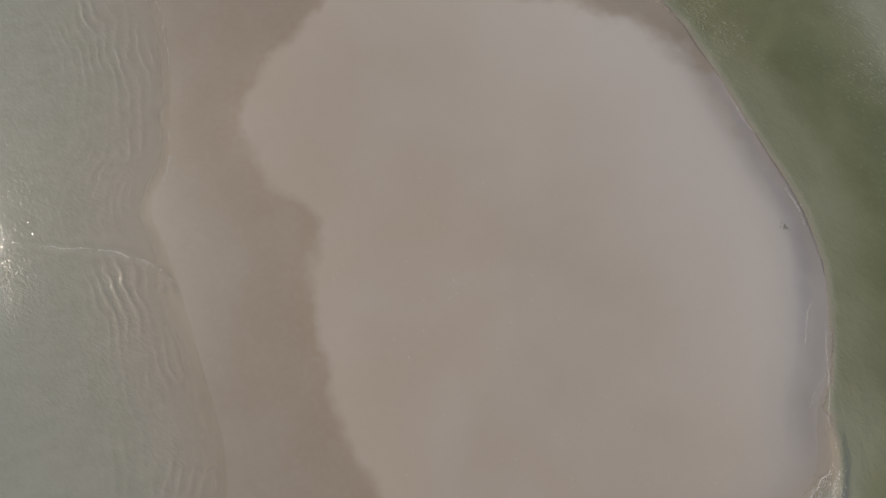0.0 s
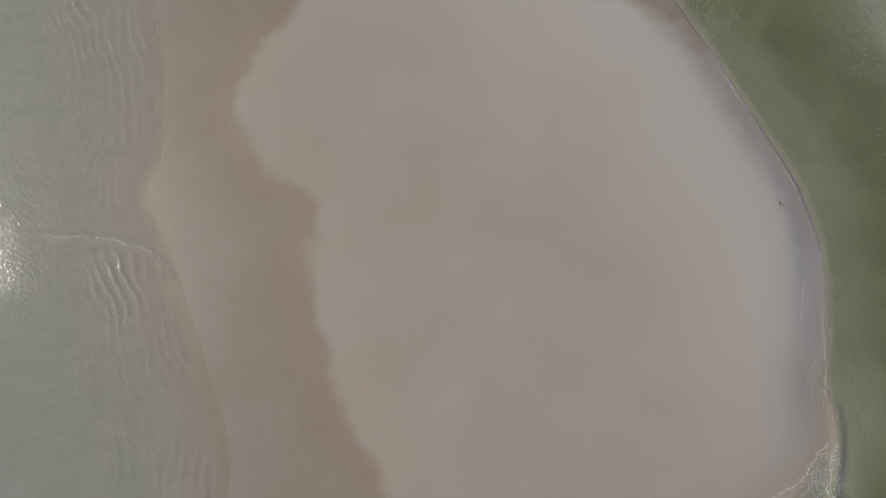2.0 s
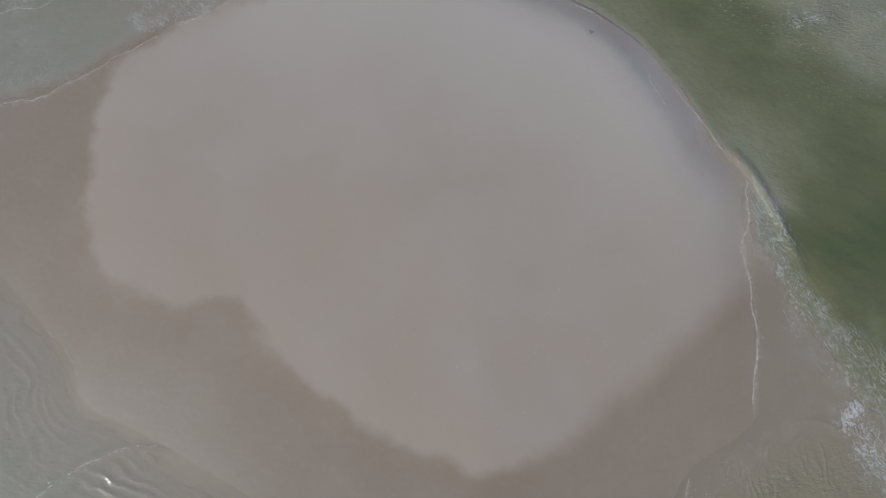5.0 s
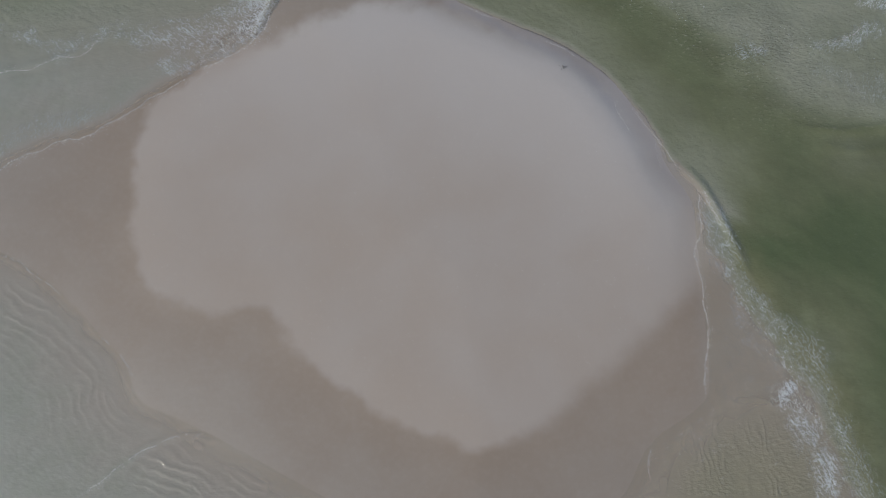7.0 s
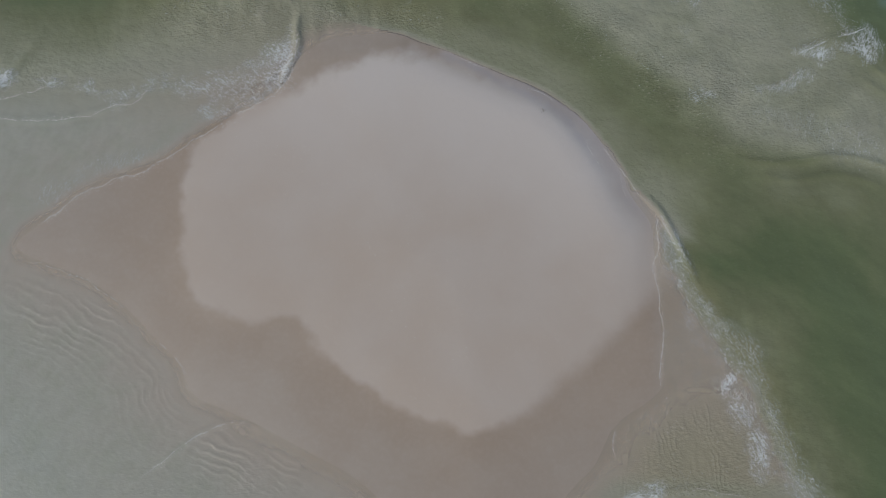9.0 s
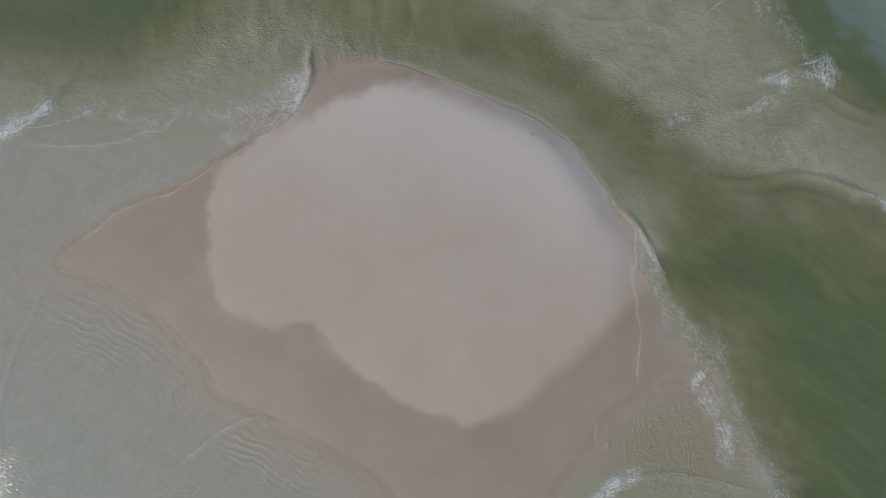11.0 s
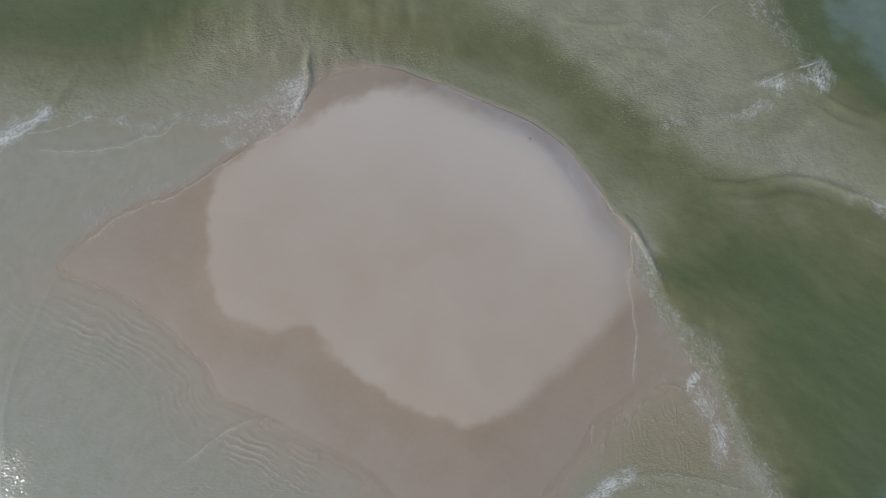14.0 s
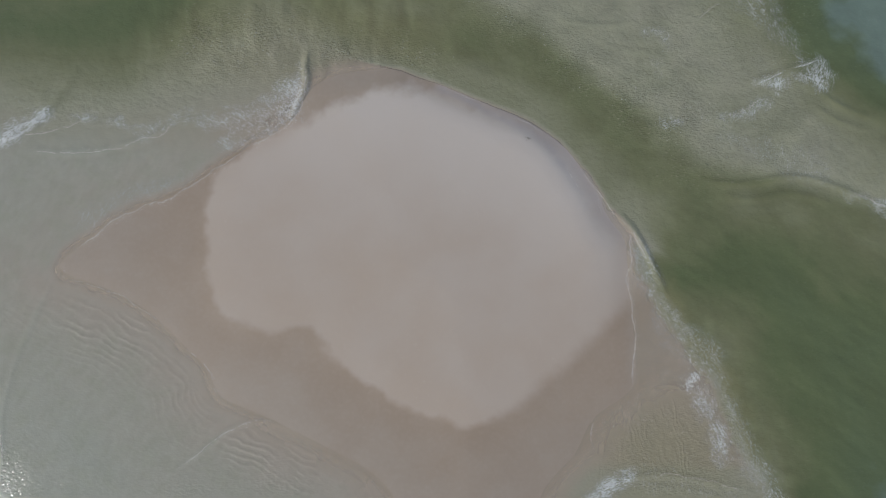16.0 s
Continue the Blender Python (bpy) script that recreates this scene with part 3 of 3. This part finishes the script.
# curtains of silt hang off the northern shore; long faint streaks lie on the deep water
u, v = turned(GX, GY, 97, 5.0, 1.5)
MOTTLE = 1.0 * value_noise(u, v, 3) * np.exp(-(((GX + 22) / 22) ** 4) - ((GY - 32) / 7) ** 4)
u, v = turned(GX, GY, -48, 9.0, 2.2)
DEEP = step(1, 5, PAST_DROP) * step(10, 0, GY)
MOTTLE += 0.4 * value_noise(u + 40, v, 4) * DEEP
u, v = turned(GX, GY, -32, 3.6, 0.75)
MOTTLE += 0.34 * value_noise(u, v + 15, 4) * DEEP * (0.5 + 0.5 * step(-0.4, 0.4, value_noise(GX / 9, GY / 9 + 3, 3)))
# brown billows where sand is carried off the drop
MOTTLE += 0.5 * np.maximum(value_noise(GX / 1.8 + 33, GY / 1.8, 4), -0.2) * step(0, 1.5, PAST_DROP) * step(7, 3, PAST_DROP) * step(0, -8, GY)
MOTTLE += 0.45 * value_noise(GX / 3.5 + 70, GY / 2.6, 4) * step(0, 6, PAST_DROP) * step(-2, 8, GY) * step(-6, 4, GX)
# light and dark of fine wavelets on the calm shallows, put into the colour
u, v = turned(GX, GY, 62, 2.6, 0.9)
MOTTLE += 0.16 * value_noise(u * 2, v * 1.4 + 30, 4) * step(0.5, 4, OUT) * (1 - STIR)
# the murky channel water laps right up to the steep face
LAPPING = 1.45 * step(0.0, 0.9, -SHORE) * step(15, 6, OUT) * step(1, 8, GY) * step(-9, 0, GX) * step(-0.6, 0.5, PAST_DROP)
LAPPING = np.maximum(LAPPING, (2.1 + 0.6 * step(-9, -3, GY)) * step(-2.0, 1.6, PAST_DROP) * step(2, -3, GY) * step(-0.5, 1.5, OUT) * step(12, 6, PAST_DROP))
LAPPING = np.maximum(LAPPING, 0.12 * APRON)
# cloudy water right up to the calm western edge
LAPPING = np.maximum(LAPPING, (0.09 + 0.07 * step(-6, -1, GY)) * step(0.0, 2.2, OUT + 0.6 * value_noise(GX / 3, GY / 3 + 12, 3)) * step(0, 0.3, OUT) * step(-18, -28, GX) * step(20, 14, GY))
# brown sand washed off the edge of the drop
SILT = 0.75 * step(-3.0, -0.6, PAST_DROP) * step(3.2, 0.6, PAST_DROP) * step(1, -9, GY) * step(-0.5, 0.4, value_noise(GX / 5, GY / 5 + 60, 3))
SILT = np.maximum(SILT, 0.55 * APRON)
SILT = np.maximum(SILT, 0.6 * np.exp(-(((GX + 20) / 20) ** 4) - ((GY - 30) / 6.5) ** 4) * step(0.5, 3, OUT) * (0.8 + 0.4 * value_noise(GX / 4, GY / 6, 3)))
LEVEL = SURFACE - 0.07 * step(0.0, 0.7, SHORE)
water = sheet("water", XS, YS, LEVEL, WATER, {"depth": np.maximum(np.clip(SURFACE - BED - 0.012 * np.clip(OUT, 0, 1), 0, 20), LAPPING), "froth": FROTH, "lace_along": LACE_ALONG, "lace_across": LACE_ACROSS, "stir": STIR,
                                              "grainy": GRAINY, "mottle": MOTTLE, "ripple_run": RUN, "ripple_strength": STRONG, "silt": SILT})
tagged(water, "green rippled sea water, shallow over sand and darker in a channel", "water", kind="structure")


# ---- foam ----
def top(x, y):
    """Height of the water, or of the sand where it stands above."""
    h, sd, _, _ = bed(x, y)
    return np.maximum(water_height(x, y, sd) - 0.07 * step(0.0, 0.7, sd), h)


def flakes(name, x, y, size, rng, lie=0.0, long=1.4, mat=FOAM):
    """Low domed flakes of foam, each an uneven six-sided cap drawn out along a direction in radians."""
    n = len(x)
    lie = np.broadcast_to(lie, n) + rng.normal(0, 0.35, n)
    c, s = np.cos(lie)[:, None], np.sin(lie)[:, None]
    turn = rng.random((n, 1)) * 6.28 + np.arange(6) * math.pi / 3
    reach = size[:, None] * (0.6 + 0.8 * rng.random((n, 6)))
    stretch = np.sqrt(1 + (long - 1) * 2 * rng.random((n, 1)))
    a, b = reach * np.cos(turn) * stretch, reach * np.sin(turn) / stretch
    z = top(x, y)
    rim = np.stack([x[:, None] + a * c - b * s, y[:, None] + a * s + b * c, np.repeat(z[:, None], 6, 1) + 0.004], -1)
    peak = np.stack([x, y, z + 0.008 + 0.35 * size], -1)[:, None]
    places = np.concatenate([peak, rim], 1).reshape(-1, 3)
    k = np.arange(6)
    faces = np.stack([np.zeros(6, int), 1 + k, 1 + (k + 1) % 6], -1)
    faces = (np.arange(n)[:, None, None] * 7 + faces).reshape(-1, 3)
    me = bpy.data.meshes.new(name)
    me.from_pydata(places.tolist(), [], faces.tolist())
    me.polygons.foreach_set("use_smooth", np.ones(len(faces), bool))
    me.materials.append(mat)
    return new(name, me)


def lace(line, start, end, thick, angle, seed):
    """Loose bubbles among the strands of a foam patch, thickest where the wave has just broken."""
    rng = np.random.default_rng(seed)
    low, high = line.min(0) - 1 - max(start, end), line.max(0) + 1 + max(start, end)
    n = int(np.prod(high - low) * 110)
    x, y = rng.uniform(low[0], high[0], n), rng.uniform(low[1], high[1], n)
    d, along = line_distance(x, y, line)
    full = thick * step(-1.1, 1.5, start + (end - start) * along - d + 1.4 * value_noise(x / 2.1, y / 2.1, 4))
    u, v = turned(x, y, angle, 0.9, 0.34)
    strand = np.abs(value_noise(u + 9, v, 3))
    keep = (strand < 0.05 * full * (0.75 + value_noise(x / 2 + 60, y / 2, 3))) | (rng.random(n) < 0.05 * full)
    keep &= full > 0.05
    ob = flakes("lacy_foam", x[keep], y[keep], 0.02 + 0.05 * rng.random(keep.sum()) ** 2 * np.minimum(full[keep], 1.4), rng, radians(angle), 5.0)
    return tagged(ob, "thin white lace of sea foam spread over shallow water", "foam", kind="stuff")


def foam_line(points, width, breaks, trail=1):
    """A thin bead of foam left along the edge of a swash."""
    seed = 300 + len(points) * 7 + int(abs(points[0][0] * 10))
    rng = np.random.default_rng(seed)
    line = smooth_line(points, False, 24)
    seg = np.hypot(*np.diff(line, axis=0).T)
    way = np.concatenate([[0], np.cumsum(seg)])
    n = int(way[-1] / 0.014 * max(1, width / 0.09))
    at = np.sort(rng.uniform(0, way[-1], n))
    x, y = np.interp(at, way, line[:, 0]), np.interp(at, way, line[:, 1])
    for reach, sway in ((2.6, 0.35), (0.7, 0.12)):
        x, y = x + sway * value_noise(at / reach, at * 0 + seed, 2), y + sway * value_noise(at / reach, at * 0 + seed + 50, 2)
    ends = step(0, 1.5, at) * step(0, 1.5, way[-1] - at)
    keep = (value_noise(at / 1.3, at * 0 + seed + 90, 3) > breaks - 0.62) & (rng.random(n) < 0.25 + ends)
    # a bead along the edge, with looser froth trailing behind it
    side = np.stack([np.interp(at, way[1:], d) for d in (-np.diff(line[:, 1]) / seg, np.diff(line[:, 0]) / seg)])
    back = np.where(rng.random(n) < 0.6, rng.normal(0, 0.25, n), rng.exponential(1.6, n)) * width
    x, y, ends = (x + trail * side[0] * back)[keep], (y + trail * side[1] * back)[keep], ends[keep]
    ob = flakes("swash_foam", x, y, (0.014 + 0.036 * rng.random(len(x)) ** 3) * (0.5 + 0.5 * ends) * (0.8 if width < 0.1 else 1.0), rng, np.arctan2(-side[0], side[1])[keep], 4.0, FOAM if width > 0.15 else SWASH)
    return tagged(ob, "thin white line of foam along a swash edge", "foam", kind="stuff")


def foam_flecks(points, wide, many, seed):
    """Loose flecks of froth on riffled water, thickest along a line and in clumps."""
    rng = np.random.default_rng(seed)
    line = smooth_line(points)
    low, high = line.min(0) - 1.6 * wide, line.max(0) + 1.6 * wide
    n = int(np.prod(high - low) * many)
    x, y = rng.uniform(low[0], high[0], n), rng.uniform(low[1], high[1], n)
    d, _ = line_distance(x, y, line)
    u, v = turned(x, y, -25, 0.9, 0.5)
    keep = (value_noise(u, v, 2) > 0.15) & (rng.random(n) < np.exp(-((d / wide) ** 2)) * step(-0.5, 0.4, value_noise(x / 3.2 + 20, y / 3.2, 3)))
    keep &= signed(x, y, WATERLINE) < -0.8
    ob = flakes("foam_flecks", x[keep], y[keep], 0.014 + 0.034 * rng.random(keep.sum()) ** 2, rng)
    return tagged(ob, "small pale flecks of froth scattered over riffled water", "foam", kind="stuff")


foam_flecks([(-33.4, 30.3), (-27.6, 30), (-21, 30.3), (-15.2, 29.9), (-10.2, 27.8), (-4.5, 25.8)], 4.0, 24, 31)
foam_flecks([(6.2, 36.6), (13.6, 33), (19.3, 28.6), (25.6, 23), (33.4, 18)], 2.6, 12, 32)
foam_flecks([(24, -21.5), (26, -25), (28, -30)], 4.5, 16, 33)
foam_flecks([(38, 19), (45, 15), (53, 12)], 3.5, 9, 34)
for i, foam in enumerate(PATCHES):
    lace(*foam, 100 + i)

foam_line([(-63.6, 14.6), (-59.8, 16.4), (-57.2, 18.5), (-55.9, 20.2)], 0.55, -0.4)
foam_line([(-59.8, 16.3), (-55, 16.9), (-51.2, 18.5)], 0.12, 0)
foam_line([(-58, 14), (-50.7, 13.6), (-46.8, 14.1), (-42.1, 15.7), (-39.6, 16.5), (-37.6, 18.6)], 0.10, 0.0)
foam_line([(-20, 27), (-19.5, 25.1), (-19.8, 21.9), (-20.9, 19.1), (-23.7, 16.6), (-27.6, 14.4)], 0.12, -0.1)
foam_line([(-27.6, 14.4), (-31, 11.8), (-34.8, 9.2), (-38.3, 7.1), (-42.8, 5.4), (-46.6, 3.1), (-50.2, 0.1)], 0.14, 0.0)
foam_line([(-52.2, -1.8), (-52, -3)], 0.1, -0.1)
foam_line([(18, 12.6), (17.9, 10.9), (18.7, 9.3), (19.6, 7.7)], 0.09, 0.0)
foam_line([(21.7, 7.7), (22, 5.8), (22.7, 3.9)], 0.09, 0.0)
foam_line([(26.1, 3.1), (26.1, 0.1), (25.4, -3.8), (25.6, -8.4), (25.8, -12.9), (25.2, -16.3), (25.3, -18.5)], 0.12, -0.35)
foam_line([(26.1, 3.1), (27.3, 0.7), (28.4, -1.6)], 0.12, -0.1)
foam_line([(19.5, 11.3), (21.8, 8.1), (23.6, 5.5), (25.7, 3.1)], 0.05, 0.2)
foam_line([(1.2, 23.2), (3.7, 22), (5.9, 21.1)], 0.07, 0.0)
foam_line([(9.7, 19.2), (12.5, 17.9), (14.1, 16.9)], 0.06, 0.1)
foam_line([(19.9, -22.5), (19.7, -24.6), (19.9, -26.4)], 0.10, -0.2)
foam_line([(18.8, -32.5), (21.4, -31), (24.1, -30)], 0.2, -0.2)
foam_line([(26.9, -29.7), (30.6, -29.7), (33.5, -30.2), (39.3, -31.7)], 0.05, 0.1)
foam_line([(34.1, -16.9), (33, -17.8), (32.3, -19)], 0.3, -0.3)
foam_line([(44.9, 24.3), (47.1, 25), (49.5, 26)], 0.22, -0.2)
foam_line([(50.3, 26.2), (52.8, 27), (55, 27.6)], 0.22, -0.2)
foam_line([(40.2, 18.7), (43.1, 19.7), (45.8, 21.6)], 0.1, 0)
foam_line([(57, 8.1), (58.8, 7.2), (61.8, 5.6)], 0.14, 0)
foam_line([(37.7, 33.5), (39.4, 35.2), (41.4, 36.4)], 0.1, 0.0)
foam_line([(32.2, 17.8), (33.1, 18.3), (34.2, 18)], 0.16, -0.2)
foam_line([(-58.3, -23.4), (-57.6, -26.2), (-56.6, -28.3)], 0.12, 0.1)
# broken beads along the calm western edge
foam_line([(-51, -3.9), (-47.4, -4.8), (-42.6, -6.8), (-37.8, -10.2)], 0.045, 0.3)
foam_line([(-34.6, -13.2), (-31.4, -16.2), (-29.4, -19.7)], 0.045, 0.3)
# the edge of the swash that runs up the south-western flat
foam_line([(-34.2, -28.5), (-30.7, -25.9), (-28, -23.9), (-25.3, -22.9), (-22.6, -22.8)], 0.10, 0.3, -1)


# ---- small things on the sand ----
def shell_bits():
    """Scattered pale chips of shell, a few centimetres across."""
    rng = np.random.default_rng(41)
    x, y = rng.uniform(-32, 24, 3400), rng.uniform(-23, 24, 3400)
    keep = (signed(x, y, DRY) > 1.5) & (value_noise(x / 4, y / 4, 3) > -0.15)
    x, y = x[keep], y[keep]
    n = len(x)
    size = 0.013 + 0.028 * rng.random(n) ** 2
    z = bed(x, y)[0]
    turn = rng.random((n, 1)) * 6.28 + np.array([0, 1.3, 2.6, 4.1, 5.3])
    rim = np.stack([x[:, None] + size[:, None] * np.cos(turn), y[:, None] + 0.7 * size[:, None] * np.sin(turn), np.repeat(z[:, None], 5, 1) + 0.002], -1)
    places = np.concatenate([np.stack([x, y, z + 0.01], -1)[:, None], rim], 1).reshape(-1, 3)
    k = np.arange(5)
    faces = (np.arange(n)[:, None, None] * 6 + np.stack([np.zeros(5, int), 1 + k, 1 + (k + 1) % 5], -1)).reshape(-1, 3)
    m, nodes, links, bsdf = material("shell")
    links.new(mixed(nodes, links, noise_node(nodes, links, 8.0), (0.55, 0.50, 0.44), (0.72, 0.69, 0.64)), bsdf.inputs["Base Color"])
    me = bpy.data.meshes.new("shell_bits")
    me.from_pydata(places.tolist(), [], faces.tolist())
    me.materials.append(m)
    return tagged(new("shell_bits", me), "pale broken shell bits scattered on dry sand", "shells", kind="stuff")


def seaweed_clump(x, y):
    """A flat tangle of dark weed: bent, tapering ribbons with some body."""
    rng = random.Random(5)
    bm = bmesh.new()
    for _ in range(9):
        px, py, head, high = rng.gauss(0, 0.10), rng.gauss(0, 0.07), rng.uniform(0, 6.28), rng.uniform(0.01, 0.05)
        rows = []
        for i in range(9):
            wide = 0.022 * math.sin(math.pi * (i + 0.8) / 10)
            side = Vector((-math.sin(head), math.cos(head), 0)) * wide
            at = Vector((px, py, 0.008 + high * math.sin(math.pi * i / 8)))
            rows.append([bm.verts.new(at - side), bm.verts.new(at + Vector((0, 0, wide * 0.6))), bm.verts.new(at + side), bm.verts.new(at - Vector((0, 0, 0.006)))])
            head += rng.gauss(0, 0.5)
            px, py = px + 0.05 * math.cos(head), py + 0.05 * math.sin(head)
        for a, b in zip(rows, rows[1:]):
            for i in range(4):
                bm.faces.new((a[i], a[(i + 1) % 4], b[(i + 1) % 4], b[i]))
    m, nodes, links, bsdf = material("weed")
    links.new(mixed(nodes, links, noise_node(nodes, links, 9.0), (0.15, 0.14, 0.115), (0.23, 0.21, 0.175)), bsdf.inputs["Base Color"])
    bsdf.inputs["Roughness"].default_value = 0.55
    me = bpy.data.meshes.new("seaweed_clump")
    bm.to_mesh(me)
    bm.free()
    me.materials.append(m)
    ob = new("seaweed_clump", me)
    ob.location = (x, y, float(bed(np.array([x]), np.array([y]))[0][0]))
    return tagged(ob, "small dark tangle of dried seaweed lying on pale sand", "seaweed")


shell_bits()
seaweed_clump(12.1, 15.6)
